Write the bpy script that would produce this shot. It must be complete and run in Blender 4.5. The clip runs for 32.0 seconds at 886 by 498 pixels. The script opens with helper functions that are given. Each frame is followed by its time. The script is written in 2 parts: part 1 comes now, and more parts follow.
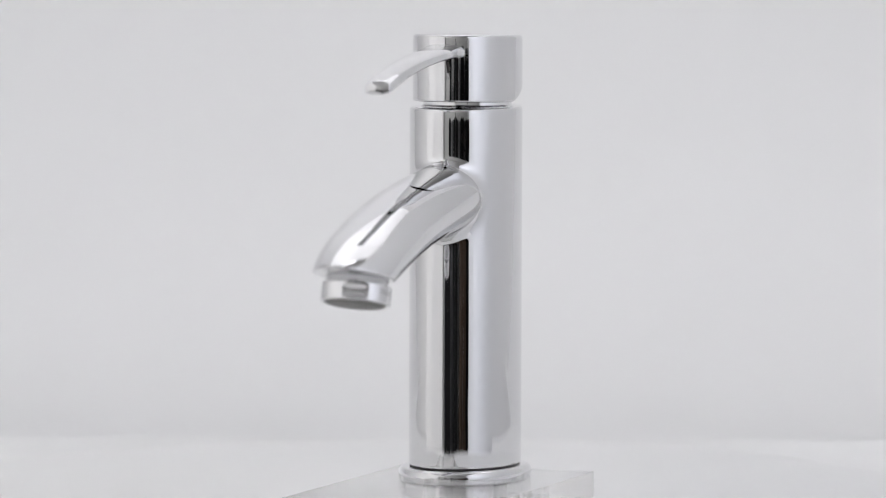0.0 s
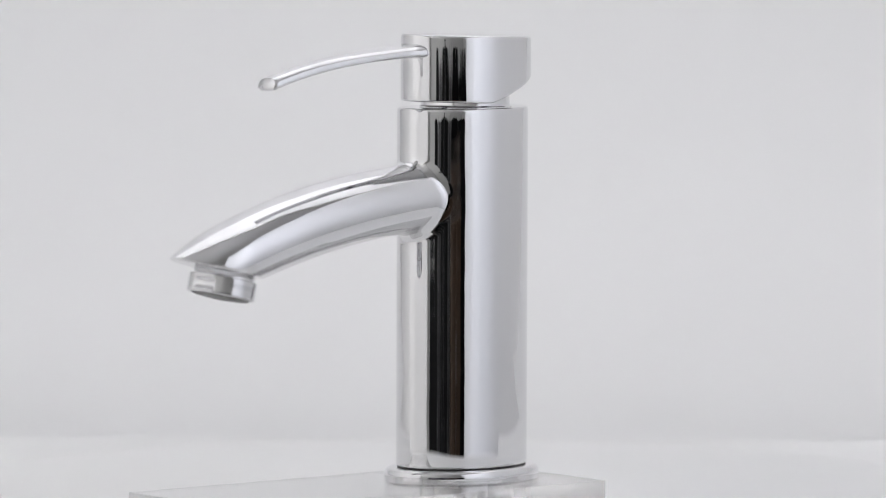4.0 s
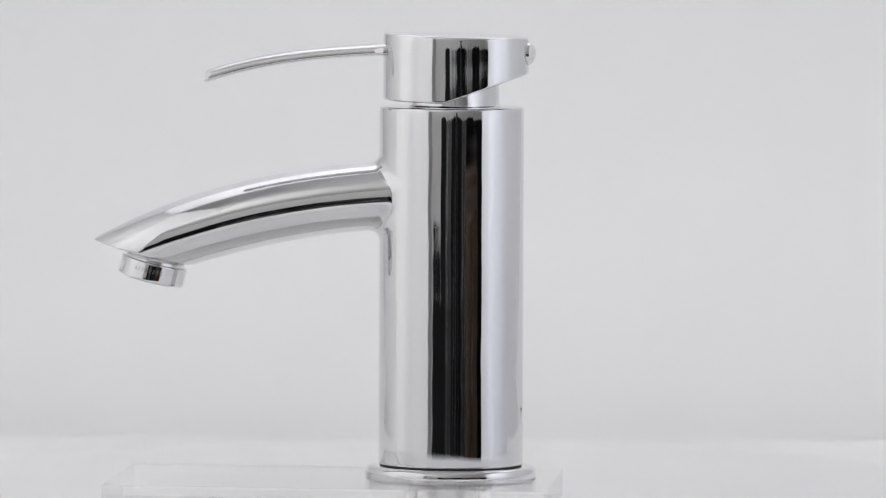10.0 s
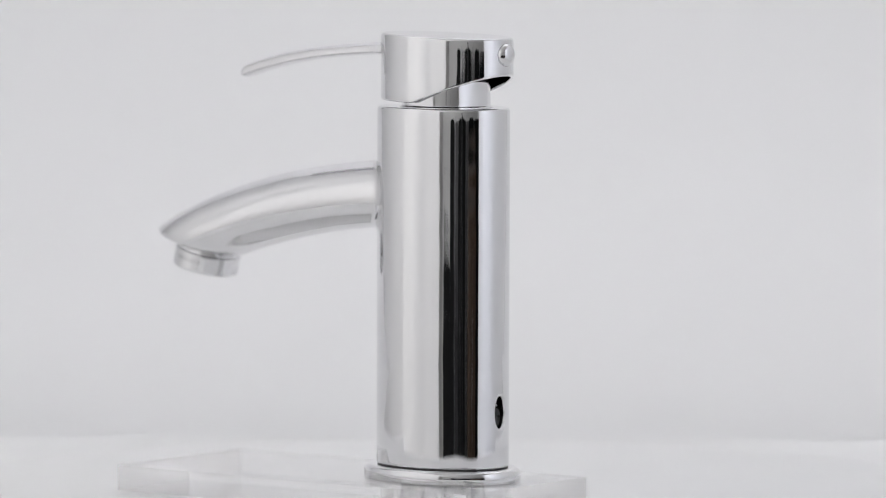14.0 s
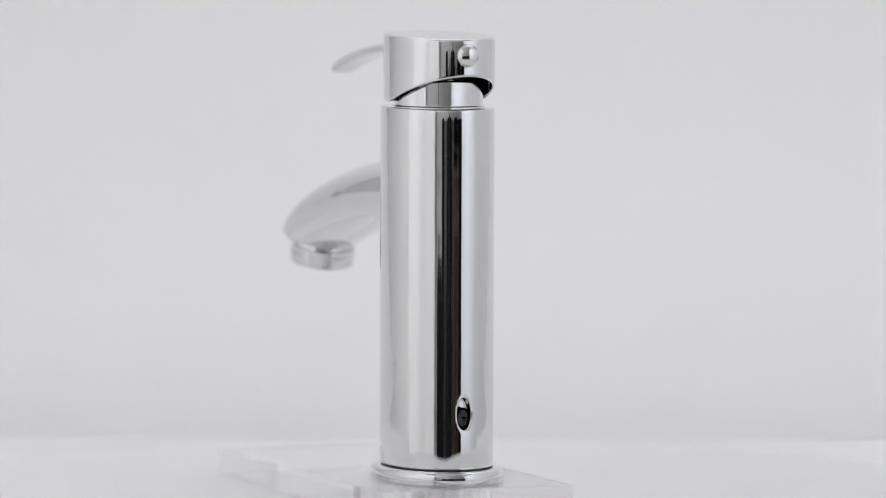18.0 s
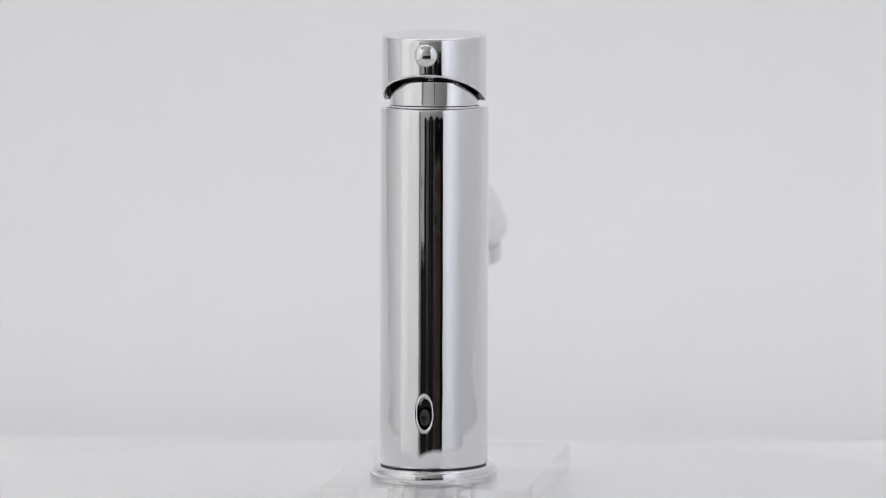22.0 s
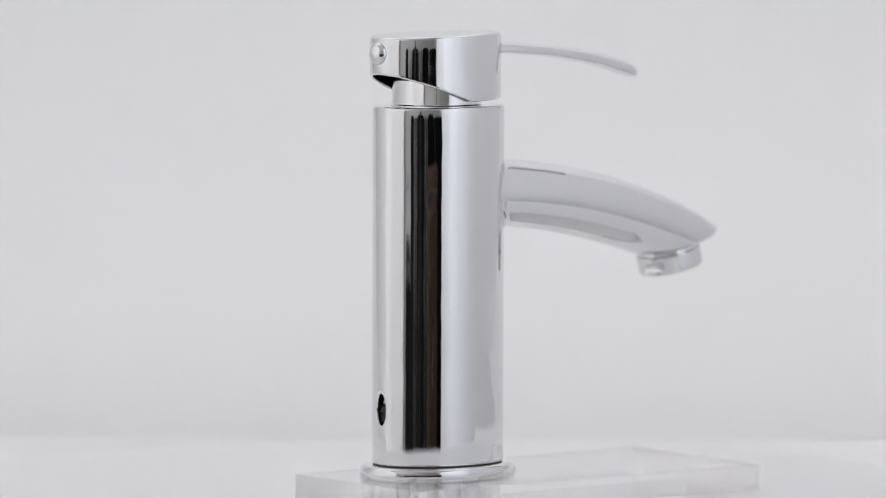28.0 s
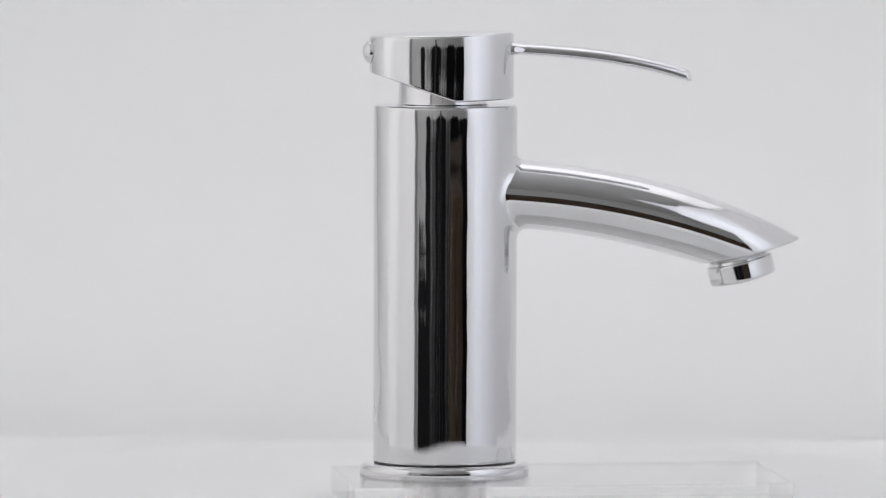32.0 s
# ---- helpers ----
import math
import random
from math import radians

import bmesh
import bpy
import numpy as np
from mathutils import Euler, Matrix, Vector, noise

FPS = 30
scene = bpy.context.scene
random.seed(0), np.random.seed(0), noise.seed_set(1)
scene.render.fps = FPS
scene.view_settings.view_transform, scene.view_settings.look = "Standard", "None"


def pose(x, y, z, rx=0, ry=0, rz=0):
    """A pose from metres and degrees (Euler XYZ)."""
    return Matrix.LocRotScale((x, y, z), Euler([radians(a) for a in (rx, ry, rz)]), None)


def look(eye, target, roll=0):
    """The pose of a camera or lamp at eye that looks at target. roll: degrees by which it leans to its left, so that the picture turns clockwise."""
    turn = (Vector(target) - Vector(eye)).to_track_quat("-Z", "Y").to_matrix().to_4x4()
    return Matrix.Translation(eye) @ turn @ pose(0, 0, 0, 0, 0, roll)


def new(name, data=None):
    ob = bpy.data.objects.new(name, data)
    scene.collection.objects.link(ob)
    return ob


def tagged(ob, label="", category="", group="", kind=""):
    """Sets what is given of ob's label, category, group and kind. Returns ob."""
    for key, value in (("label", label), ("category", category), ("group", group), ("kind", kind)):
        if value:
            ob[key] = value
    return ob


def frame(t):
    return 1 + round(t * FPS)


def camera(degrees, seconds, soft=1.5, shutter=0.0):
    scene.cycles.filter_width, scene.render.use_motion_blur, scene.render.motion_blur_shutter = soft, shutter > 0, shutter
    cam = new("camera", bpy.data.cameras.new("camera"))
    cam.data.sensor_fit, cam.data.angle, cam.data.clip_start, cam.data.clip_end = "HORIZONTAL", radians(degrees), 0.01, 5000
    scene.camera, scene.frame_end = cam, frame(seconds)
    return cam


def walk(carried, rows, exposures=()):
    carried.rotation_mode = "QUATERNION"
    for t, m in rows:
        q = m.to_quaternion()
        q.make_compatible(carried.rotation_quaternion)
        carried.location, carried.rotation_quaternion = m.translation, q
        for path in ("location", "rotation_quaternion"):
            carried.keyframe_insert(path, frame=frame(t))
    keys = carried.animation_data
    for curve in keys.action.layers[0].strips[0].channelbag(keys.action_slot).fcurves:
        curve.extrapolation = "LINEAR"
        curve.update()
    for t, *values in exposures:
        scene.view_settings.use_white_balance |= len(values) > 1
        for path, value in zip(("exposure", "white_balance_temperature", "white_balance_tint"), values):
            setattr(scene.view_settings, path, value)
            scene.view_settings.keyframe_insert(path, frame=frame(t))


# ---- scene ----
cam = camera(7.925, 32.0, soft=1.15)
cam.data.dof.use_dof, cam.data.dof.focus_distance, cam.data.dof.aperture_fstop = True, 2.475, 6.8
BASE = 0.80          # height of the faucet's flange top over the room floor
FLANGE = 0.0055      # flange thickness
EYE = pose(-0.0028, -2.4942, 0.2677 + BASE, 90 - 4.208) @ pose(0, 0, 0, 0, 0, 0.188)
walk(cam, [(0.0, EYE), (32.0, EYE)])

# ---- world and light ----
world = bpy.data.worlds.new("world")
scene.world = world
world.use_nodes = True
world.node_tree.nodes["Background"].inputs["Color"].default_value = (0.5, 0.52, 0.55, 1)
world.node_tree.nodes["Background"].inputs["Strength"].default_value = 0.02
scene.view_settings.exposure = -0.05


def studio_lamp(name, energy, colour, size, m):
    """A flat, unseen studio lamp outside the tent; most shine through its cloth."""
    data = bpy.data.lights.new(name, "AREA")
    data.energy, data.color, data.shape, data.size, data.size_y = energy, colour, "RECTANGLE", *size
    new(name, data).matrix_world = m
    LAMPS.append((m, size))


LAMPS = []
TABLE = 0.752        # table height
DISC = BASE - FLANGE - 0.0102     # top of the platter
SURROUND = DISC - 0.0009          # the white surface round and behind it
SIDE, ROOF = 0.62, TABLE + 1.10
studio_lamp("lamp_left", 10.2, (1.0, 0.98, 0.965), (1.05, 1.2), look((-1.06, -0.40, 1.20), (-SIDE, -0.40, 1.18)))
studio_lamp("lamp_right", 8.1, (0.87, 0.895, 1.0), (0.60, 1.1), look((1.02, -0.58, 1.26), (SIDE, -0.58, 1.24)))
# unseen fill lamp, added to brighten the rear of the right side cloth
studio_lamp("fill_far_side", 2.4, (0.98, 0.975, 1.0), (0.5, 1.5), look((0.94, 0.26, 0.98), (SIDE, 0.26, 0.96)))
studio_lamp("lamp_top", 21, (0.985, 0.978, 1.0), (1.3, 0.8), look((0, 0.50, 2.5), (0, 0.48, 1.0)))
# added out of sight behind the backdrop to brighten its upper part
studio_lamp("fill_rear", 6.6, (0.985, 0.978, 1.0), (1.2, 0.7), look((0, 1.30, 1.50), (0, 0.80, 1.48)))
studio_lamp("lamp_back", 5.55, (0.985, 0.978, 1.0), (1.4, 0.6), look((0, 0.82, 0.24), (0, 0.50, 0.86)))
# unseen fill lamp, added to lift the grey wall and ceiling in reflections
studio_lamp("room_fill", 50, (1.0, 0.99, 0.97), (0.5, 0.5), look((-2.1, -1.5, 1.9), (0.5, -4.5, 2.0)))


# ---- materials ----
def material(name, colour, rough=0.5, metal=0.0, grain=0.0, scale=200.0, bump=0.0, stain=0.0, spec=0.5):
    """A principled material with fine grain, larger stains and a little relief."""
    m = bpy.data.materials.new(name)
    m.use_nodes = True
    nodes, links = m.node_tree.nodes, m.node_tree.links
    p = nodes["Principled BSDF"]
    p.inputs["Base Color"].default_value = (*colour, 1)
    p.inputs["Roughness"].default_value = rough
    p.inputs["Metallic"].default_value = metal
    p.inputs["Specular IOR Level"].default_value = spec
    if grain or stain or bump:
        co = nodes.new("ShaderNodeTexCoord")
        fine, wide = nodes.new("ShaderNodeTexNoise"), nodes.new("ShaderNodeTexNoise")
        fine.inputs["Scale"].default_value, wide.inputs["Scale"].default_value = scale, scale / 25
        fine.inputs["Detail"].default_value = 4
        for n in (fine, wide):
            links.new(co.outputs["Object"], n.inputs["Vector"])
        add = nodes.new("ShaderNodeMath")
        add.operation = "MULTIPLY_ADD"
        links.new(fine.outputs["Fac"], add.inputs[0])
        add.inputs[1].default_value = grain
        second = nodes.new("ShaderNodeMath")
        second.operation = "MULTIPLY_ADD"
        links.new(wide.outputs["Fac"], second.inputs[0])
        second.inputs[1].default_value = stain
        second.inputs[2].default_value = 1 - 0.5 * (grain + stain)
        links.new(second.outputs[0], add.inputs[2])
        mix = nodes.new("ShaderNodeVectorMath")
        mix.operation = "SCALE"
        mix.inputs[0].default_value = colour
        links.new(add.outputs[0], mix.inputs["Scale"])
        links.new(mix.outputs[0], p.inputs["Base Color"])
        if bump:
            b = nodes.new("ShaderNodeBump")
            b.inputs["Strength"].default_value = bump
            b.inputs["Distance"].default_value = 0.0005
            links.new(fine.outputs["Fac"], b.inputs["Height"])
            links.new(b.outputs[0], p.inputs["Normal"])
    return m


def chrome_material():
    """Polished chrome: faint smears in the gloss, hardly any in the colour."""
    m = material("chrome", (0.745, 0.745, 0.755), 0.03, 1.0)
    nodes, links = m.node_tree.nodes, m.node_tree.links
    co, n, r = nodes.new("ShaderNodeTexCoord"), nodes.new("ShaderNodeTexNoise"), nodes.new("ShaderNodeMapRange")
    n.inputs["Scale"].default_value, n.inputs["Detail"].default_value = 60, 3
    r.inputs["From Min"].default_value, r.inputs["From Max"].default_value = 0.35, 0.7
    r.inputs["To Min"].default_value, r.inputs["To Max"].default_value = 0.004, 0.022
    links.new(co.outputs["Object"], n.inputs["Vector"])
    links.new(n.outputs["Fac"], r.inputs["Value"])
    links.new(r.outputs[0], nodes["Principled BSDF"].inputs["Roughness"])
    # the slight waves that polishing leaves
    wave, b = nodes.new("ShaderNodeTexNoise"), nodes.new("ShaderNodeBump")
    wave.inputs["Scale"].default_value, wave.inputs["Detail"].default_value = 55, 0.5
    b.inputs["Strength"].default_value, b.inputs["Distance"].default_value = 1.0, 0.00015
    links.new(co.outputs["Object"], wave.inputs["Vector"])
    links.new(wave.outputs["Fac"], b.inputs["Height"])
    links.new(b.outputs[0], nodes["Principled BSDF"].inputs["Normal"])
    return m


def acrylic_material():
    m = material("clear_acrylic", (1.0, 1.0, 1.0), 0.0)
    p = m.node_tree.nodes["Principled BSDF"]
    p.inputs["Transmission Weight"].default_value, p.inputs["IOR"].default_value = 1.0, 1.49
    nodes, links = m.node_tree.nodes, m.node_tree.links
    clear, mix = nodes.new("ShaderNodeBsdfTransparent"), nodes.new("ShaderNodeMixShader")
    mix.inputs["Fac"].default_value = 0.62
    links.new(clear.outputs[0], mix.inputs[1])
    links.new(p.outputs[0], mix.inputs[2])
    links.new(mix.outputs[0], nodes["Material Output"].inputs["Surface"])
    return m


def tent_cloth(name, stretch, low, high):
    """White nylon that reflects about half of the light and lets the rest through; soft folds change how much."""
    m = bpy.data.materials.new(name)
    m.use_nodes = True
    nodes, links = m.node_tree.nodes, m.node_tree.links
    nodes.remove(nodes["Principled BSDF"])
    d, t, mix = nodes.new("ShaderNodeBsdfDiffuse"), nodes.new("ShaderNodeBsdfTranslucent"), nodes.new("ShaderNodeMixShader")
    co, n, r = nodes.new("ShaderNodeTexCoord"), nodes.new("ShaderNodeTexNoise"), nodes.new("ShaderNodeMapRange")
    n.inputs["Scale"].default_value = 3.0
    r.inputs["From Min"].default_value, r.inputs["From Max"].default_value = 0.3, 0.7
    r.inputs["To Min"].default_value, r.inputs["To Max"].default_value = low, high
    folds = nodes.new("ShaderNodeMapping")
    folds.inputs["Scale"].default_value = stretch
    links.new(co.outputs["Object"], folds.inputs["Vector"])
    links.new(folds.outputs[0], n.inputs["Vector"])
    links.new(n.outputs["Fac"], r.inputs["Value"])
    links.new(r.outputs[0], mix.inputs["Fac"])
    d.inputs["Color"].default_value = t.inputs["Color"].default_value = (0.93, 0.93, 0.935, 1)
    links.new(d.outputs[0], mix.inputs[1])
    links.new(t.outputs[0], mix.inputs[2])
    links.new(mix.outputs[0], nodes["Material Output"].inputs["Surface"])
    return m


CHROME = chrome_material()
ACRYLIC = acrylic_material()
RUBBER = material("black_rubber", (0.012, 0.012, 0.012), 0.6)
STEEL_MESH = material("steel_gauze", (0.20, 0.20, 0.19), 0.45, 0.8, 0.5, 2500, 0.6)
ETCHED = material("etched_chrome", (0.60, 0.60, 0.61), 0.22, 1.0)
DARK_METAL = material("dark_bore", (0.05, 0.05, 0.05), 0.12, 1.0)
PLATTER_WHITE = material("white_lacquer", (0.94, 0.94, 0.945), 0.25, 0, 0.03, 300, 0.02, 0.03)
PAPER = material("white_paper", (0.92, 0.92, 0.92), 0.7, 0, 0.02, 300, 0.05, 0.03)
TABLE_TOP = material("table_laminate", (0.62, 0.62, 0.60), 0.4, 0, 0.05, 150, 0.05, 0.05)
WALL_GREY = material("grey_wall_paint", (0.62, 0.62, 0.62), 0.8, 0, 0.04, 120, 0.1, 0.06)
CEILING_WHITE = material("ceiling_paint", (0.8, 0.8, 0.8), 0.9, 0, 0.03, 120, 0.1, 0.03)
FLOOR_DARK = material("dark_floor", (0.035, 0.03, 0.028), 0.45, 0, 0.3, 40, 0.1, 0.3)
BLACK_CLOTH = material("black_cloth", (0.010, 0.010, 0.011), 0.9, 0, 0.4, 500, 0.2, 0.2, 0.1)
DARK_CLOTH = material("dark_grey_cloth", (0.10, 0.10, 0.104), 0.9, 0, 0.4, 500, 0.2, 0.2, 0.1)
BLACK_PLASTIC = material("black_plastic", (0.015, 0.015, 0.016), 0.4, 0, 0.2, 300, 0.1)
BROWN_WOOD = material("brown_wood", (0.052, 0.029, 0.016), 0.45, 0, 0.4, 30, 0.1, 0.3)
GREY_METAL = material("grey_metal", (0.30, 0.30, 0.31), 0.35, 0.9, 0.1, 200, 0.05)
CLOTH = tent_cloth("white_tent_cloth", (2.5, 2.5, 0.2), 0.29, 0.60)
REAR_CLOTH = tent_cloth("white_rear_cloth", (2.5, 2.5, 0.2), 0.20, 0.34)
SWEEP_CLOTH = tent_cloth("white_sweep_cloth", (1, 1, 1), 0.44, 0.46)


# ---- building helpers ----
def part(name, bm, mat, parent, label=""):
    """Link a bmesh as one mesh object under a thing or a part."""
    data = bpy.data.meshes.new(name)
    bm.to_mesh(data)
    bm.free()
    data.materials.append(mat)
    ob = new(name, data)
    ob.parent = parent
    return tagged(ob, label) if label else ob


def smooth(bm, sharp=40):
    for f in bm.faces:
        f.smooth = True
    for e in bm.edges:
        if len(e.link_faces) == 2 and e.calc_face_angle(0) > radians(sharp):
            e.smooth = False
    return bm


def box(x0, x1, y0, y1, z0, z1, bevel=0.0, segments=2):
    bm = bmesh.new()
    bmesh.ops.create_cube(bm, size=1, matrix=Matrix.LocRotScale(((x0 + x1) / 2, (y0 + y1) / 2, (z0 + z1) / 2), None, (x1 - x0, y1 - y0, z1 - z0)))
    if bevel:
        bmesh.ops.bevel(bm, geom=bm.edges[:], offset=bevel, segments=segments, affect="EDGES", profile=0.5)
    return smooth(bm) if bevel else bm


def lathe(profile, segments=96, sx=1.0, sy=1.0, caps=True):
    """Turn (radius, z) pairs round z; sx and sy stretch the circle to an oval."""
    bm = bmesh.new()
    rings = []
    for r, z in profile:
        rings.append([bm.verts.new((r * sx * math.cos(2 * math.pi * i / segments), r * sy * math.sin(2 * math.pi * i / segments), z)) for i in range(segments)])
    for a, b in zip(rings, rings[1:]):
        for i in range(segments):
            j = (i + 1) % segments
            bm.faces.new((a[i], a[j], b[j], b[i]))
    if caps:
        bm.faces.new(rings[0][::-1])
        bm.faces.new(rings[-1])
    return smooth(bm, 50)


def oval_plate(a, b, z0, z1, r0, r1, n=8, segments=128):
    """An oval slab with half axes a, b, its lower edge rounded by r0 and its upper by r1."""
    bm = bmesh.new()
    path = [(r0 * (1 - math.sin(k / n * math.pi / 2)), z0 + r0 * (1 - math.cos(k / n * math.pi / 2))) for k in range(n + 1)]
    path += [(r1 * (1 - math.cos(k / n * math.pi / 2)), z1 - r1 * (1 - math.sin(k / n * math.pi / 2))) for k in range(n + 1)]
    rings = [[bm.verts.new(((a - i) * math.cos(2 * math.pi * s / segments), (b - i) * math.sin(2 * math.pi * s / segments), z)) for s in range(segments)] for i, z in path]
    for p, q in zip(rings, rings[1:]):
        for i in range(segments):
            j = (i + 1) % segments
            bm.faces.new((p[i], p[j], q[j], q[i]))
    bm.faces.new(rings[0][::-1])
    bm.faces.new(rings[-1])
    return smooth(bm, 50)


def sweep(points, radius, sides=10):
    """A round bar along points."""
    bm = bmesh.new()
    rings = []
    for k, p in enumerate(points):
        way = (Vector(points[min(k + 1, len(points) - 1)]) - Vector(points[max(k - 1, 0)])).normalized()
        q = way.to_track_quat("Z", "Y")
        rings.append([bm.verts.new(Vector(p) + q @ Vector((radius * math.cos(2 * math.pi * i / sides), radius * math.sin(2 * math.pi * i / sides), 0))) for i in range(sides)])
    for a, b in zip(rings, rings[1:]):
        for i in range(sides):
            j = (i + 1) % sides
            bm.faces.new((a[i], a[j], b[j], b[i]))
    bm.faces.new(rings[0][::-1])
    bm.faces.new(rings[-1])
    return smooth(bm, 50)


def smin(a, b, k):
    h = np.clip(0.5 + 0.5 * (b - a) / k, 0, 1)
    return b + (a - b) * h - k * h * (1 - h)


def smax(a, b, k):
    return -smin(-a, -b, k)


def solid(name, field, low, high, step, mat, parent, label=""):
    """The skin of the solid field(x, y, z) < 0, as one smooth mesh with the field's own normals."""
    axes = [np.arange(l - 2 * step, h + 2 * step, step) for l, h in zip(low, high)]
    shape = tuple(len(a) for a in axes)
    f = field(*np.meshgrid(*axes, indexing="ij"))
    inside = f < 0
    total, count = np.zeros((*[s - 1 for s in shape], 3)), np.zeros([s - 1 for s in shape])
    quads = []
    cell = np.full([s - 1 for s in shape], -1, dtype=np.int64)
    edges = []
    for ax in range(3):
        lo = tuple(slice(0, -1) if k == ax else slice(None) for k in range(3))
        hi = tuple(slice(1, None) if k == ax else slice(None) for k in range(3))
        idx = np.argwhere(inside[lo] != inside[hi])
        keep = np.all([(idx[:, k] > 0) & (idx[:, k] < shape[k] - 1) for k in range(3) if k != ax], axis=0)
        idx = idx[keep]
        far = idx.copy()
        far[:, ax] += 1
        fa, fb = f[tuple(idx.T)], f[tuple(far.T)]
        place = idx.astype(float)
        place[:, ax] += fa / (fa - fb)
        u, v = (ax + 1) % 3, (ax + 2) % 3
        around = []
        for du, dv in ((0, 0), (1, 0), (1, 1), (0, 1)):
            c = idx.copy()
            c[:, u] -= 1 - du
            c[:, v] -= 1 - dv
            np.add.at(total, tuple(c.T), place)
            np.add.at(count, tuple(c.T), 1)
            around.append(c)
        edges.append((around, fa < 0))
    used = np.argwhere(count > 0)
    cell[tuple(used.T)] = np.arange(len(used))
    co = total[tuple(used.T)] / count[tuple(used.T)][:, None] * step + np.array([a[0] for a in axes])
    for around, out in edges:
        q = np.stack([cell[tuple(c.T)] for c in around], 1)
        quads.append(np.where(out[:, None], q, q[:, ::-1]))

    def slope(p, e=2e-5):
        g = np.empty_like(p)
        for k in range(3):
            d = np.zeros(3)
            d[k] = e
            g[:, k] = (field(*(p + d).T) - field(*(p - d).T)) / (2 * e)
        return g

    for _ in range(4):
        g = slope(co)
        move = field(*co.T)[:, None] * g / np.maximum((g * g).sum(1, keepdims=True), 1e-3)
        co -= np.clip(move, -step * 0.5, step * 0.5)
    g = slope(co)
    g /= np.maximum(np.linalg.norm(g, axis=1, keepdims=True), 1e-9)
    data = bpy.data.meshes.new(name)
    data.from_pydata(co.tolist(), [], np.concatenate(quads).tolist())
    data.update()
    data.polygons.foreach_set("use_smooth", [True] * len(data.polygons))
    data.normals_split_custom_set_from_vertices(g.tolist())
    data.materials.append(mat)
    ob = new(name, data)
    ob.parent = parent
    return tagged(ob, label) if label else ob


def thing(name, label, category, group=""):
    return tagged(new(name), label, category, group)


# ---- the room round the set ----
def structure(name, bm, mat, label, category):
    ob = part(name, bm, mat, None)
    return tagged(ob, label, category, kind="structure")


def room():
    structure("floor", box(-2.6, 2.6, -4.6, 2.2, -0.1, 0), FLOOR_DARK, "dark brown room floor under the table", "floor")
    structure("ceiling", box(-2.6, 2.6, -4.6, 2.2, 2.7, 2.8), CEILING_WHITE, "plain off-white ceiling over the studio", "ceiling")
    structure("wall_north", box(-2.6, 2.6, 2.1, 2.2, 0, 2.7), WALL_GREY, "grey painted wall behind the backdrop", "wall")
    structure("wall_south", box(-2.6, 2.6, -4.6, -4.5, 0, 2.7), WALL_GREY, "grey painted wall behind the camera", "wall")
    structure("wall_west", box(-2.6, -2.5, -4.5, 2.1, 0, 2.7), WALL_GREY, "grey painted side wall of the studio", "wall")
    structure("wall_east", box(2.5, 2.6, -4.5, 2.1, 0, 2.7), WALL_GREY, "grey painted side wall of the studio", "wall")


def photo_table():
    t = thing("photo_table", "pale laminate table carrying the product set", "table")
    part("tabletop", box(-0.31, 0.31, -0.41, 0.216, TABLE - 0.03, TABLE, 0.003), TABLE_TOP, t)
    for x, y in ((-0.27, -0.36), (0.27, -0.36), (-0.27, 0.17), (0.27, 0.17)):
        part("leg", box(x - 0.025, x + 0.025, y - 0.025, y + 0.025, 0, TABLE - 0.03, 0.003), GREY_METAL, t)


def table_paper():
    p = thing("white_paper", "flat white paper sheet on the table under the turntable", "paper")
    part("paper", box(-0.315, 0.315, -0.418, 0.199, TABLE + 0.0012, TABLE + 0.0021, 0.0003, 1), PAPER, p)


def surround_board():
    """A white board level with the platter, cut out round it, on two battens."""
    b = thing("surround_board", "white board with a round cut-out behind the turntable", "board")
    bm = bmesh.new()
    rim = []
    for k in range(65):
        x = -0.30 + 0.60 * k / 64
        rim.append((x, math.sqrt(0.186 ** 2 - x * x) if abs(x) < 0.186 else -0.05))
    rows = [[bm.verts.new((x, yy, z)) for x, y in rim for yy in (y,)] + [bm.verts.new((x, 0.1985, z)) for x, _ in rim] for z in (SURROUND - 0.004, SURROUND)]
    n = len(rim)
    low, high = rows
    for i in range(n - 1):
        bm.faces.new((high[i], high[i + 1], high[n + i + 1], high[n + i]))
        bm.faces.new((low[i + 1], low[i], low[n + i], low[n + i + 1]))
        bm.faces.new((low[i], low[i + 1], high[i + 1], high[i]))
        bm.faces.new((low[n + i + 1], low[n + i], high[n + i], high[n + i + 1]))
    bm.faces.new((low[0], high[0], high[n], low[n]))
    bm.faces.new((low[n - 1], low[2 * n - 1], high[2 * n - 1], high[n - 1]))
    part("board", bm, PAPER, b)
    part("rear_board", box(-0.30, 0.30, 0.199, 0.252, SURROUND - 0.004, SURROUND), PAPER, b)
    for x0, x1 in ((-0.618, -0.3005), (0.3005, 0.618)):
        part("side_flap", box(x0, x1, 0.199, 0.252, SURROUND - 0.0008, SURROUND), PAPER, b)
    for x in (-0.27, 0.27):
        part("batten", box(x - 0.02, x + 0.02, -0.04, 0.19, TABLE + 0.0022, SURROUND - 0.0041), PAPER, b)


def sheet(points, x0, x1):
    """Thin cloth along a (y, z) path, from x0 to x1."""
    bm = bmesh.new()
    rows = [[bm.verts.new((x, y, z)) for x in (x0, x1)] for y, z in points]
    for a, b in zip(rows, rows[1:]):
        bm.faces.new((a[0], a[1], b[1], b[0]))
    return smooth(bm, 60)


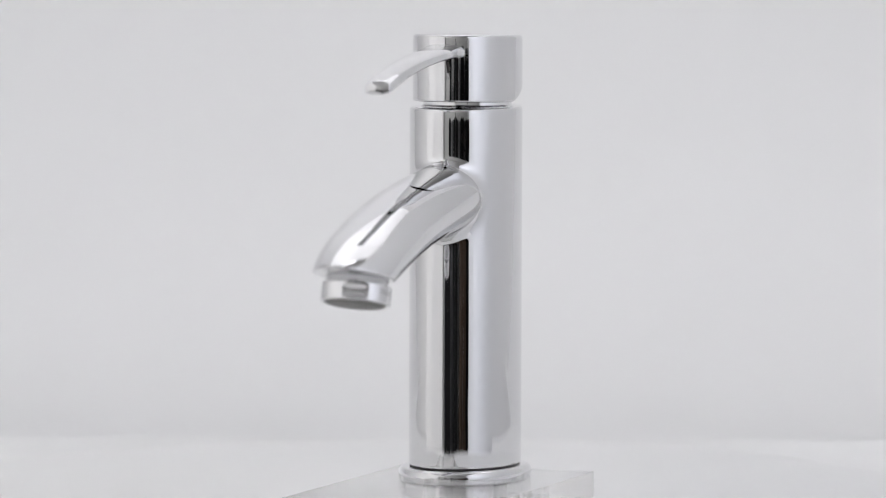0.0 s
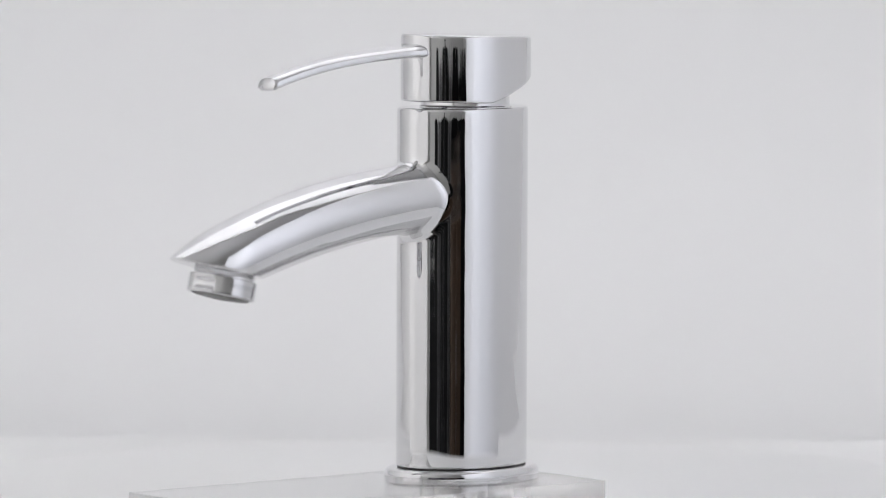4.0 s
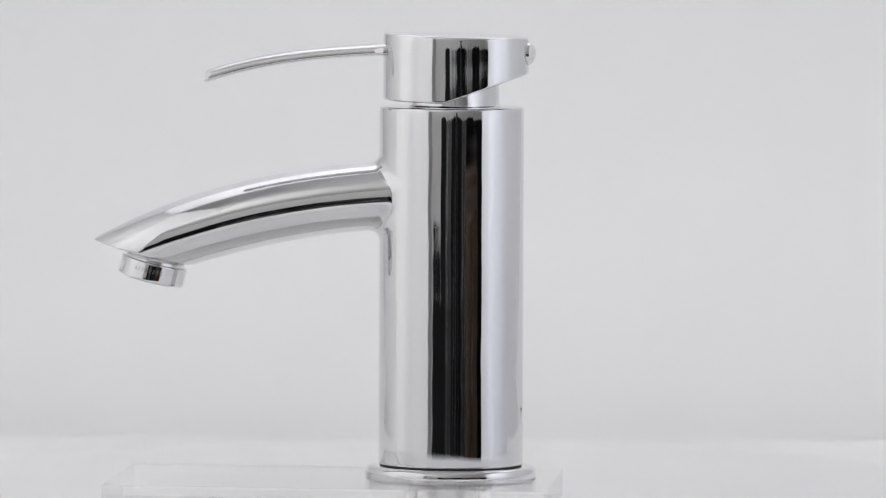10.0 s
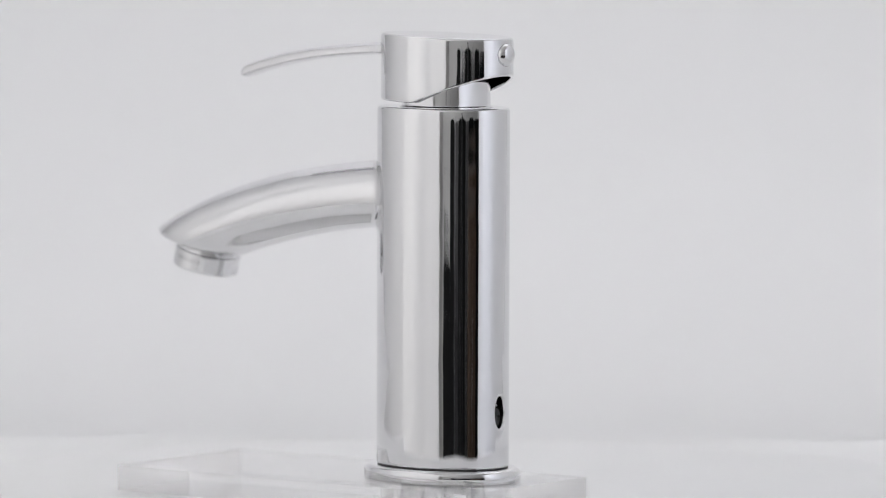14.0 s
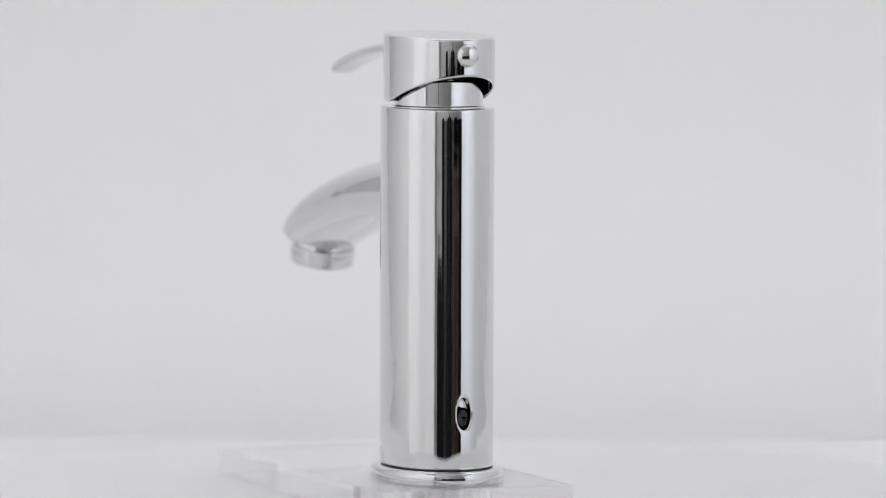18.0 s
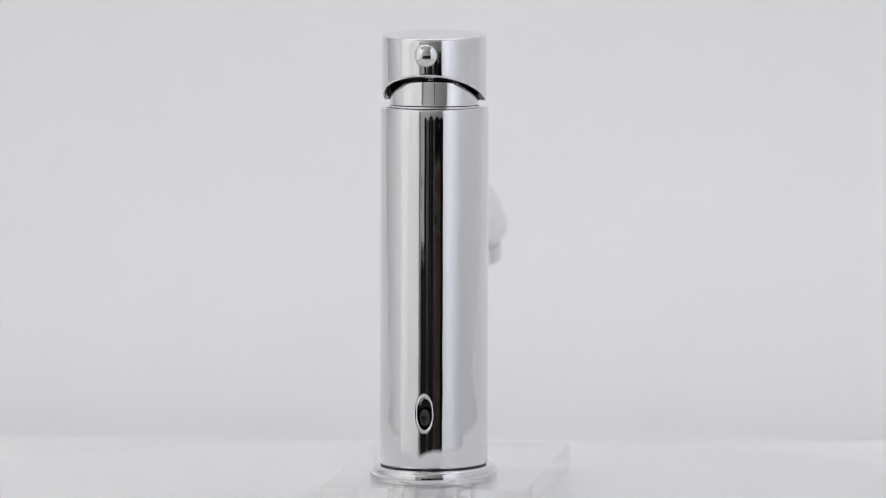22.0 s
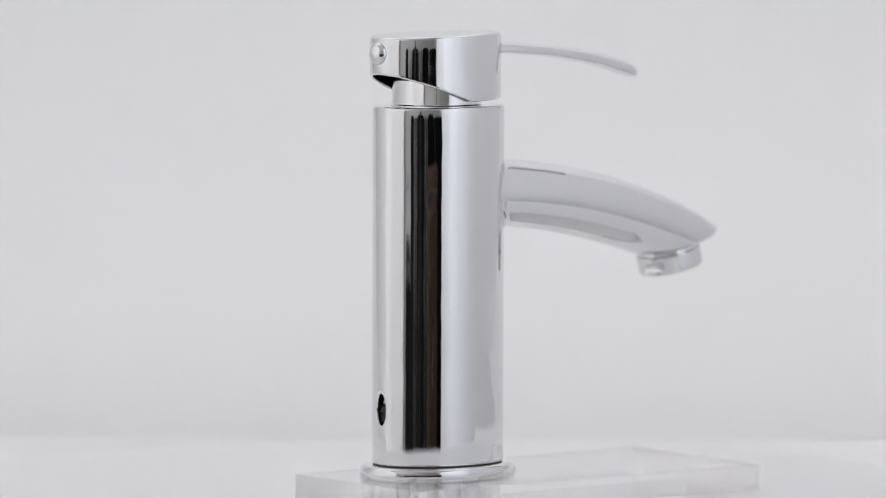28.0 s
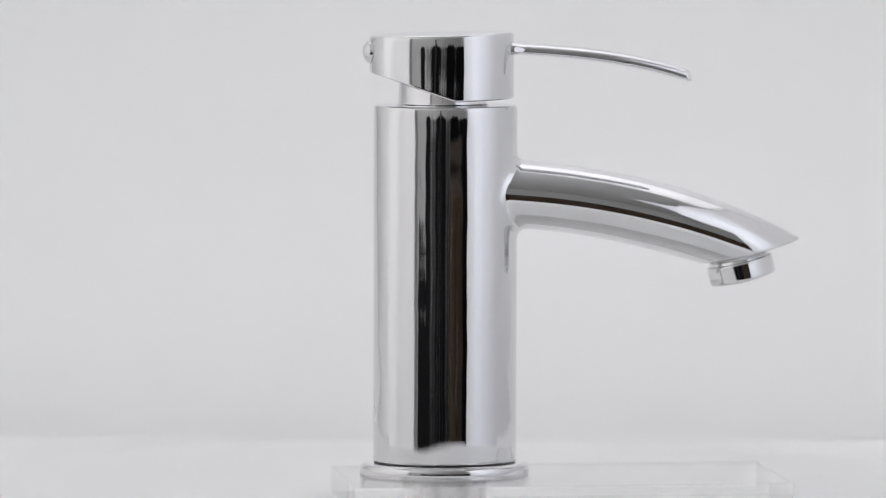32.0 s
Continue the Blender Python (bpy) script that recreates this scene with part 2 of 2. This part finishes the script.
def light_tent():
    """A cloth tent, open towards the camera: sides, roof, and a sweep that curves up at the back."""
    path = [(0.225, SURROUND - 0.006), (0.245, SURROUND - 0.0055)]
    path += [(0.25 + 0.55 * math.sin(a), SURROUND - 0.005 + 0.55 * (1 - math.cos(a))) for a in [k * math.pi / 64 for k in range(1, 33)]]
    path += [(0.80, ROOF)]
    tagged(part("backdrop_sweep", sheet(path, -SIDE, SIDE), SWEEP_CLOTH, None), "seamless white cloth curving up behind the turntable", "backdrop", kind="structure")
    t = thing("light_tent", "white cloth light tent open at the front", "light tent")
    for x, y0, y1, cloth in ((-SIDE - 0.002, -0.96, 0.82, CLOTH), (SIDE + 0.002, -0.96, -0.20, CLOTH), (SIDE + 0.006, -0.206, 0.82, REAR_CLOTH)):
        bm = bmesh.new()
        bm.faces.new([bm.verts.new((x, y, z)) for y, z in ((y0, 0.45), (y1, 0.45), (y1, ROOF), (y0, ROOF))])
        part("side_panel", bm, cloth, t, "white translucent side cloth")
    part("roof_panel", sheet([(0.03, ROOF + 0.002), (0.82, ROOF + 0.002)], -SIDE, SIDE), CLOTH, t, "white translucent roof cloth")
    for x in (-SIDE - 0.012, SIDE + 0.012):
        part("pole", sweep([(x, -0.96, 0.0), (x, -0.96, ROOF)], 0.006), GREY_METAL, t)
        part("pole", sweep([(x, 0.83, 0.0), (x, 0.83, ROOF)], 0.006), GREY_METAL, t)
        part("pole", sweep([(x, -0.96, ROOF + 0.01), (x, 0.83, ROOF + 0.01)], 0.006), GREY_METAL, t)


def studio_lamp_head(m, size, rod, label):
    """An unseen housing added behind a flat lamp at the pose m, on a pole to the floor or a rod to the ceiling."""
    h = thing("studio_lamp", label, "studio lamp", "lamps round the tent")
    case = part("housing", box(-size[0] / 2 - 0.03, size[0] / 2 + 0.03, -size[1] / 2 - 0.03, size[1] / 2 + 0.03, 0.012, 0.09, 0.012), BLACK_PLASTIC, h)
    case.matrix_basis = m
    for k in (-1, 1):
        for bm in (box(k * (size[0] / 2 + 0.02) - 0.008, k * (size[0] / 2 + 0.02) + 0.008, -size[1] / 2 - 0.02, size[1] / 2 + 0.02, -0.02, 0.011),
                   box(-size[0] / 2 - 0.02, size[0] / 2 + 0.02, k * (size[1] / 2 + 0.02) - 0.008, k * (size[1] / 2 + 0.02) + 0.008, -0.021, 0.0105)):
            part("rim", bm, BLACK_PLASTIC, h).matrix_basis = m
    back = m @ Vector((0, 0, 0.08))
    part("pole", sweep([tuple(back), (back.x, back.y, rod)], 0.014), GREY_METAL, h)
    if rod < 0.1:
        part("foot", lathe([(0.02, 0.0), (0.16, 0.0), (0.16, 0.012), (0.02, 0.02)], 32), BLACK_PLASTIC, h).location = (back.x, back.y, 0)


def draped_cloth(wide, high):
    """Heavy cloth hung over a frame: an uneven, peaked upper edge and shallow folds."""
    rng = random.Random(int(wide * 1000 + high * 100))
    n = 2 * max(5, int(wide / 0.05))
    bm = bmesh.new()
    front, back = [], []
    for k in range(n + 1):
        x = -wide / 2 + wide * k / n
        edge = min(1.0, 4 * min(k, n - k) / n + 0.25)
        top = high + 0.05 - 0.10 * (1 - edge) - rng.uniform(0.01, 0.10) * (k % 2) - rng.uniform(0, 0.035)
        fold = 0.012 * math.sin(k * 1.9) + rng.uniform(-0.006, 0.006)
        front.append([bm.verts.new((x, 0.02 + fold, z)) for z in (0.03, top * 0.5, top - 0.02, top)])
        back.append([bm.verts.new((x, -0.02 + fold, z)) for z in (0.03, top * 0.5, top - 0.02, top)])
    for a, b, c, d in zip(front, front[1:], back, back[1:]):
        for i in range(3):
            bm.faces.new((a[i], a[i + 1], b[i + 1], b[i]))
            bm.faces.new((c[i], d[i], d[i + 1], c[i + 1]))
        bm.faces.new((a[3], c[3], d[3], b[3]))
        bm.faces.new((a[0], b[0], d[0], c[0]))
    for a, b in ((front[0], back[0]), (back[-1], front[-1])):
        bm.faces.new((a[0], b[0], b[1], b[2], b[3], a[3], a[2], a[1]))
    return smooth(bm, 50)


def stand_in_screen(x, y, wide, high, turn=0, cloth=BLACK_CLOTH, knob=False):
    s = thing("stand_in_screen", "black cloth screen standing in for dark shapes mirrored in the chrome" if cloth is BLACK_CLOTH else "long low dark grey cloth screen added to darken the mirrored wall", "screen", "black screens behind the camera")
    s.matrix_basis = pose(x, y, 0, 0, 0, turn)
    part("cloth", draped_cloth(wide, high), cloth, s)
    if knob:
        part("knob", lathe([(0.05, high - 0.01), (0.07, high + 0.01), (0.06, high + 0.05), (0.02, high + 0.07)], 16), BLACK_PLASTIC, s)
        part("ruffle", lathe([(0.11, high - 0.03), (0.10, high - 0.012), (0.06, high - 0.009)], 16, 2.2), cloth, s)
    for sx in (-1, 1):
        part("foot", box(sx * wide / 2 - 0.02, sx * wide / 2 + 0.02, -0.2, 0.2, 0, 0.03, 0.004), BLACK_PLASTIC, s)


def light_stand(x, y, high):
    t = thing("light_stand", "slim grey metal light stand on the dark floor", "stand", "light stands behind the camera")
    t.matrix_basis = pose(x, y, 0)
    part("pole", sweep([(0, 0, 0.05), (0, 0, high)], 0.011), GREY_METAL, t)
    for k in range(3):
        a = radians(90 + 120 * k)
        part("leg", sweep([(0, 0, 0.25), (0.2 * math.cos(a), 0.2 * math.sin(a), 0.008)], 0.008), GREY_METAL, t)


def cupboard(x, y):
    c = thing("low_cupboard", "low brown wooden cupboard behind the camera", "cupboard")
    c.matrix_basis = pose(x, y, 0)
    part("body", box(-0.4, 0.4, -0.2, 0.2, 0.06, 0.72, 0.004), BROWN_WOOD, c)
    for sx in (-1, 1):
        d = part("door", box(sx * 0.199 - 0.195, sx * 0.199 + 0.195, 0.201, 0.22, 0.08, 0.70, 0.004), BROWN_WOOD, c)
        part("handle", sweep([(sx * 0.03, 0.235, 0.5), (sx * 0.03, 0.235, 0.62)], 0.006), GREY_METAL, d)
    part("plinth", box(-0.38, 0.38, -0.18, 0.18, 0, 0.06), BLACK_PLASTIC, c)


def camera_on_tripod():
    x, y, z = -0.0028, -2.53, BASE + 0.2677
    c = thing("video_camera", "black video camera with a long lens on a tripod", "camera")
    part("lens", lathe([(0.030, 0.0), (0.040, 0.004), (0.042, 0.02), (0.042, 0.12), (0.036, 0.13), (0.036, 0.18)], 48), BLACK_PLASTIC, c).matrix_basis = pose(x, y, z, 90)
    part("body", box(x - 0.07, x + 0.07, y - 0.26, y - 0.181, z - 0.05, z + 0.05, 0.012), BLACK_PLASTIC, c)
    part("finder", box(x - 0.025, x + 0.025, y - 0.25, y - 0.19, z + 0.051, z + 0.08, 0.008), BLACK_PLASTIC, c)
    t = thing("tripod", "black tripod standing on the dark floor", "tripod")
    y -= 0.22
    part("head", box(x - 0.03, x + 0.03, y - 0.03, y + 0.03, z - 0.13, z - 0.0505, 0.006), BLACK_PLASTIC, t)
    part("column", sweep([(x, y, z - 0.45), (x, y, z - 0.12)], 0.018), BLACK_PLASTIC, t)
    for k in range(3):
        a = radians(90 + 120 * k)
        part("leg", sweep([(x + 0.03 * math.cos(a), y + 0.03 * math.sin(a), z - 0.2), (x + 0.42 * math.cos(a), y + 0.42 * math.sin(a), 0.016)], 0.016), BLACK_PLASTIC, t)


# ---- the product on its turntable ----
def cover_sheet(z0, z1):
    """A hand-cut white sheet on the platter, its round outline cut short on one side."""
    bm = bmesh.new()
    n, rim = 144, []
    for i in range(n):
        a = 360 * i / n
        dip = ((a - 58 + 180) % 360 - 180) / 22
        r = 0.236 - 0.020 * math.exp(-dip * dip) + 0.0025 * math.sin(radians(5 * a)) + 0.0008 * math.sin(radians(11 * a + 40))
        rim.append((r * math.cos(radians(a)), r * math.sin(radians(a))))
    rings = [[bm.verts.new((x * k, y * k, z)) for x, y in rim] for k, z in ((1.0, z0), (1.001, (z0 + z1) / 2), (1.0, z1))]
    for p, q in zip(rings, rings[1:]):
        for i in range(n):
            j = (i + 1) % n
            bm.faces.new((p[i], p[j], q[j], q[i]))
    bm.faces.new(rings[0][::-1])
    bm.faces.new(rings[-1])
    return smooth(bm, 60)


def turntable():
    t = thing("turntable", "round turntable under a white sheet, slowly turning on white cloth", "turntable")
    t.location = (0, 0, TABLE + 0.0022)
    h = DISC - TABLE - 0.0022
    part("cover_sheet", cover_sheet(h - 0.0006, h), PAPER, t, "smooth white covering sheet")
    part("platter", lathe([(0.02, h - 0.014), (0.176, h - 0.014), (0.178, h - 0.012), (0.178, h - 0.002), (0.176, h - 0.0007), (0.02, h - 0.0007)], 128), PLATTER_WHITE, t)
    part("base", lathe([(0.01, 0), (0.14, 0), (0.142, 0.002), (0.142, h - 0.0145), (0.01, h - 0.0145)], 96), PLATTER_WHITE, t)
    return t


def bored_slab(x0, x1, y0, y1, z0, z1, bore):
    """A rectangular slab with a round bore at the origin and fine chamfers."""
    bm = bmesh.new()
    angles = sorted({k * math.pi / 32 for k in range(-31, 33)} | {math.atan2(y, x) for x in (x0, x1) for y in (y0, y1)})

    def rim(a, inset):
        c, d = math.cos(a), math.sin(a)
        k = min(((x1 if c > 0 else x0) / c) if abs(c) > 1e-9 else 9, ((y1 if d > 0 else y0) / d) if abs(d) > 1e-9 else 9)
        x, y = k * c, k * d
        return min(max(x, x0 + inset), x1 - inset), min(max(y, y0 + inset), y1 - inset)

    e, rings = 0.00008, []
    for inset, z in ((None, z0), (e, z0), (0, z0 + e), (0, z1 - e), (e, z1), (None, z1)):
        rings.append([bm.verts.new((bore * math.cos(a), bore * math.sin(a), z) if inset is None else (*rim(a, inset), z)) for a in angles])
    n = len(angles)
    for p, q in zip(rings, rings[1:] + rings[:1]):
        for i in range(n):
            j = (i + 1) % n
            bm.faces.new((p[i], p[j], q[j], q[i]))
    bmesh.ops.recalc_face_normals(bm, faces=bm.faces[:])
    return bm


def acrylic_plate():
    p = thing("acrylic_plate", "clear acrylic slab under the faucet, lying on the turntable", "plate")
    ob = part("slab", bored_slab(-0.0402, 0.0393, -0.1317, 0.0404, 0.0001, 0.0101, 0.0165), ACRYLIC, p)
    ob.visible_shadow = False
    return p


A, B = 0.02104, 0.02822             # half axes of the oval body
HIGH = 0.1403                    # body height over the flange


def crown(z, top):
    """How far polishing has drawn the wall in, close below its top edge."""
    return 0.00011 * np.clip((z - top + 0.0052) / 0.0052, 0, 1.2) ** 2


def oval_field(x, y, a, b):
    q = np.sqrt((x / a) ** 2 + (y / b) ** 2)
    return q * (q - 1) / np.maximum(np.sqrt((x / a ** 2) ** 2 + (y / b ** 2) ** 2), 1e-6)


TOP = np.poly1d(np.polyfit([0.0, -0.0337, -0.0447, -0.0667, -0.0887, -0.1107, -0.1406], [0.1204, 0.1182, 0.1170, 0.1135, 0.1085, 0.1016, 0.0875], 3))
UNDER = np.poly1d(np.polyfit([0.0, -0.0300, -0.0446, -0.0557, -0.0667, -0.0887, -0.0997, -0.140], [0.0922, 0.0915, 0.0903, 0.0887, 0.0866, 0.0810, 0.0777, 0.0635], 3))
OUT_Y, OUT_Z, OUT_TILT = -0.1163, 0.0808, radians(14)


def outlet(y, z):
    """Height over the tilted plane in which the spout is cut for its outlet."""
    return (z - OUT_Z) * math.cos(OUT_TILT) + (y - OUT_Y) * math.sin(OUT_TILT)


def spout_field(x, y, z):
    yc = np.clip(y, -0.145, 0.0)
    top, under = TOP(yc), UNDER(yc)
    mid, h = (top + under) / 2, (top - under) / 2
    w = 0.0143 + 0.0016 * np.clip(-yc / 0.09, 0, 1)
    w = w * np.sqrt(1 - 0.80 * np.clip((-yc - 0.112) / 0.0295, 0, 1) ** 2)     # the nose is round in plan
    n = 2.03
    u, v = np.abs(x) / w, np.abs(z - mid) / h
    q = (u ** n + v ** n) ** (1 / n)
    g = np.sqrt((u ** (n - 1) / w) ** 2 + (v ** (n - 1) / h) ** 2) / np.maximum(q, 1e-6) ** (n - 1)
    d = (q - 1) / np.maximum(g, 1.0)
    d = smax(d, -outlet(y, z), 0.0009)
    return np.maximum(d, y + 0.004)


def body_field(x, y, z):
    z = z - FLANGE
    d = oval_field(x, y, A, B) + crown(z, HIGH)
    d = smax(d, z - HIGH, 0.0013)
    d = smax(d, 0.0004 - z, 0.0008)
    fillet = 0.0017 + np.where(z > 0.1055, 0.0022, 0.0034) * np.clip((z - 0.1055) / 0.013, -1, 1) ** 2
    d = smin(d, spout_field(x, y, z), fillet)
    # oval set-screw hole low on the back
    q = np.sqrt(((x - 0.0003) / 0.0028) ** 2 + ((z - 0.0222) / 0.0061) ** 2)
    hole = np.maximum((q - 1) * 0.0035, 0.0243 - y)
    return smax(d, -hole, 0.0011)


def cap_field(x, y, z):
    yy = y - 0.0016
    outer = oval_field(x, yy, 0.0203, 0.0284) + crown(z + 0.027 * y, 0.0261)
    d = smax(outer, z - 0.0261 + 0.027 * y, 0.0015)          # the top falls slightly towards the back
    d = smax(d, -z - 0.030 * y, 0.0008)
    hollow = np.maximum(np.maximum(outer + 0.0013, z - 0.0215), -0.004 - y)
    d = smax(d, -hollow, 0.0006)
    # the slanted cut at the rear, below which the neck shows
    cut = (z - (y + 0.001) * 0.352) * 0.943
    return smax(d, -cut, 0.0008)


def lever_mesh():
    bm = bmesh.new()
    along = [-0.0266, -0.0441, -0.0661, -0.0881, -0.0953]
    top = np.poly1d(np.polyfit(along, [0.1651, 0.1637, 0.1612, 0.1565, 0.1544], 3))
    low = np.poly1d(np.polyfit(along, [0.1599, 0.1588, 0.1560, 0.1512, 0.1489], 3))
    rings, n, sides = [], 90, 48
    for k in range(n + 1):
        y = -0.021 - 0.0748 * k / n
        shrink = 1 if k < n else 0.90
        w = 0.0080 - 0.0026 * (k / n) ** 0.8
        flare = 1 + 0.13 * math.exp(-((y + 0.0255) / 0.0024) ** 2)
        mid, h = (top(y) + low(y)) / 2, flare * (top(y) - low(y)) / 2
        w *= flare
        ring = []
        for i in range(sides):
            a = 2 * math.pi * i / sides
            c, s = math.cos(a), math.sin(a)
            dx = shrink * w * math.copysign(abs(c) ** 0.8, c)
            dz = shrink * h * ((1.35 if s > 0 else 0.65) * math.copysign(abs(s) ** 0.8, s) - 0.35)
            ring.append(bm.verts.new((dx, y - (0.0006 if shrink < 1 else 0) + 0.25 * dz * k / n, FLANGE + mid + dz)))
        rings.append(ring)
    for a, b in zip(rings, rings[1:]):
        for i in range(sides):
            j = (i + 1) % sides
            bm.faces.new((a[j], a[i], b[i], b[j]))
    bm.faces.new(rings[0])
    bm.faces.new(rings[-1][::-1])
    return smooth(bm, 35)


def aerator_ring():
    """The outlet ring, turned on the lathe, with two wrench flats milled into its lower half."""
    profile = [(0.0117, -0.0082), (0.0117, -0.0090), (0.0119, -0.0094), (0.0121, -0.0095), (0.0128, -0.0095), (0.0130, -0.0093), (0.0131, -0.0089),
               (0.0131, -0.0083), (0.0131, -0.0082), (0.0131, -0.0044), (0.0131, -0.0043), (0.0131, -0.0029), (0.0131, -0.0026), (0.0129, -0.0023), (0.0127, -0.0022), (0.0118, -0.0022), (0.0117, -0.0020), (0.0119, 0.001)]
    bm = lathe(profile, 144)
    for v in bm.verts:
        if -0.00825 < v.co.z < -0.00435:
            for turn in (-71, 109):
                out = Vector((math.cos(radians(turn)), math.sin(radians(turn)), 0))
                over = v.co.dot(out) - 0.0122
                if over > 0:
                    v.co -= out * over
    return smooth(bm, 12)


def faucet():
    f = thing("basin_faucet", "polished chrome single-lever basin faucet on a clear slab", "faucet")
    part("flange", oval_plate(0.0248, 0.0335, 0, FLANGE, 0.0005, 0.0024), CHROME, f)
    part("gasket", oval_plate(A - 0.0004, B - 0.0004, FLANGE - 0.0003, FLANGE + 0.0007, 0.0001, 0.0001, 2), RUBBER, f, "thin black gasket ring")
    solid("body", body_field, (-0.0215, -0.142, FLANGE), (0.0215, 0.029, FLANGE + HIGH), 0.0007, CHROME, f, "oval chrome body with curved spout cast on")
    plug = lathe([(0.0001, -0.0014), (0.0012, -0.0013), (0.0022, -0.0009), (0.0027, 0.0), (0.0028, 0.0006)], 32, 1.0, 1.5, False)
    part("screw_hole", plug, DARK_METAL, f, "dark oval set-screw hole").matrix_basis = pose(0.0003, 0.0262, FLANGE + 0.0206, -90)
    part("neck", lathe([(0.0181, HIGH - 0.002), (0.0181, HIGH + 0.0002), (0.0179, HIGH + 0.0004), (0.0175, HIGH + 0.0006), (0.0174, HIGH + 0.0010), (0.01738, HIGH + 0.0015), (0.01722, HIGH + 0.0095), (0.0172, HIGH + 0.0100), (0.0169, HIGH + 0.0112), (0.0163, HIGH + 0.0122), (0.0152, HIGH + 0.0130), (0.0140, HIGH + 0.0133), (0.006, HIGH + 0.0136)], 96), CHROME, f, "chrome cartridge collar below the handle").location = (0, 0.0012, FLANGE)
    # black core put in for the shade inside the hollow cap
    part("dark_core", lathe([(0.0145, HIGH + 0.0137), (0.0150, HIGH + 0.0140), (0.0150, HIGH + 0.0215), (0.0145, HIGH + 0.0218)], 48), BLACK_PLASTIC, f, "black core added under the cap to keep its inside dark").location = (0, 0.0012, FLANGE)
    head = solid("handle", cap_field, (-0.0205, -0.0272, 0), (0.0205, 0.0304, 0.0270), 0.00045, CHROME, f, "chrome oval handle cap, slanted cut behind")
    head.matrix_basis = pose(0, 0, FLANGE + 0.1422)
    lift = head.matrix_basis.inverted()
    lev = part("lever", lever_mesh(), CHROME, head, "slim arched chrome lever")
    lev.matrix_basis = lift
    dome = [(0.0045 * math.cos(a), 0.0032 * math.sin(a)) for a in [k * math.pi / 24 for k in range(12)]] + [(0.0001, 0.0032)]
    part("button", lathe([(0.0045, -0.002)] + dome, 40), CHROME, head, "domed chrome button").matrix_basis = lift @ pose(0, 0.0296, FLANGE + 0.1611, -90)
    aer = part("aerator", aerator_ring(), CHROME, f, "chrome aerator ring with two wrench flats")
    aer.matrix_basis = pose(0, OUT_Y, FLANGE + OUT_Z, -math.degrees(OUT_TILT))
    part("gauze", lathe([(0.0001, -0.0106), (0.0060, -0.0104), (0.0106, -0.0099), (0.0114, -0.0092), (0.0119, -0.0080)], 48, caps=False), STEEL_MESH, aer, "grey steel gauze in the outlet")
    for k in range(8):
        bm = box(0.01295, 0.01313, -0.0004, 0.0004, -0.0060, -0.0043)
        part("etched_mark", bm, ETCHED, aer).matrix_basis = pose(0, 0, 0, 0, 0, 6.5 * (k - 3.5))
    turns = [(0.0128 + (0.0007 if k % 2 else 0.0), -0.0098 + 0.0006 * k) for k in range(16)]
    part("shank", lathe([(0.006, -0.0099)] + turns + [(0.012, 0.0002)], 64), CHROME, f, "threaded metal shank reaching into the slab")
    return f


room()
photo_table()
table_paper()
surround_board()
light_tent()
# cloth screens stand in for unidentified dark shapes mirrored in the chrome
stand_in_screen(-0.92, -3.4, 0.36, 0.842)
stand_in_screen(0.02, -3.5, 0.72, 0.872, 0, BLACK_CLOTH, True)
stand_in_screen(1.04, -3.4, 0.62, 0.862)
stand_in_screen(1.82, -3.4, 0.88, 0.812)
# two low screens added to darken the lower part of the mirrored wall
stand_in_screen(-1.50, -3.6, 0.80, 0.60)
stand_in_screen(0.48, -3.9, 3.30, 0.782, 0, DARK_CLOTH)
cupboard(1.02, -2.95)
light_stand(0.44, -3.1, 0.95)
light_stand(0.60, -3.2, 0.99)
light_stand(-0.58, -3.2, 0.93)
camera_on_tripod()
# the housings are out of view, made up to go with the lamps
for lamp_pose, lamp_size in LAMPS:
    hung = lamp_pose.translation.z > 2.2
    studio_lamp_head(lamp_pose, lamp_size, 2.7 if hung else 0.012, "unseen flat black lamp, added and hung from the ceiling" if hung else "unseen flat black lamp, added on a floor stand")
TURNTABLE = turntable()
PLATE = acrylic_plate()
FAUCET = faucet()


def motions():
    """The platter turns clockwise, seen from above, by 7.56 degrees a second and carries slab and faucet."""
    times = [k * 0.5 for k in range(65)]
    for ob, x, y, z in ((TURNTABLE, 0, 0, TABLE + 0.0022), (PLATE, 0.0061, 0.0011, DISC), (FAUCET, 0.0061, 0.0011, BASE - FLANGE)):
        walk(ob, [(t, pose(0, 0, 0, 0, 0, -20.575 - 7.5585 * t) @ pose(x, y, z)) for t in times])


motions()
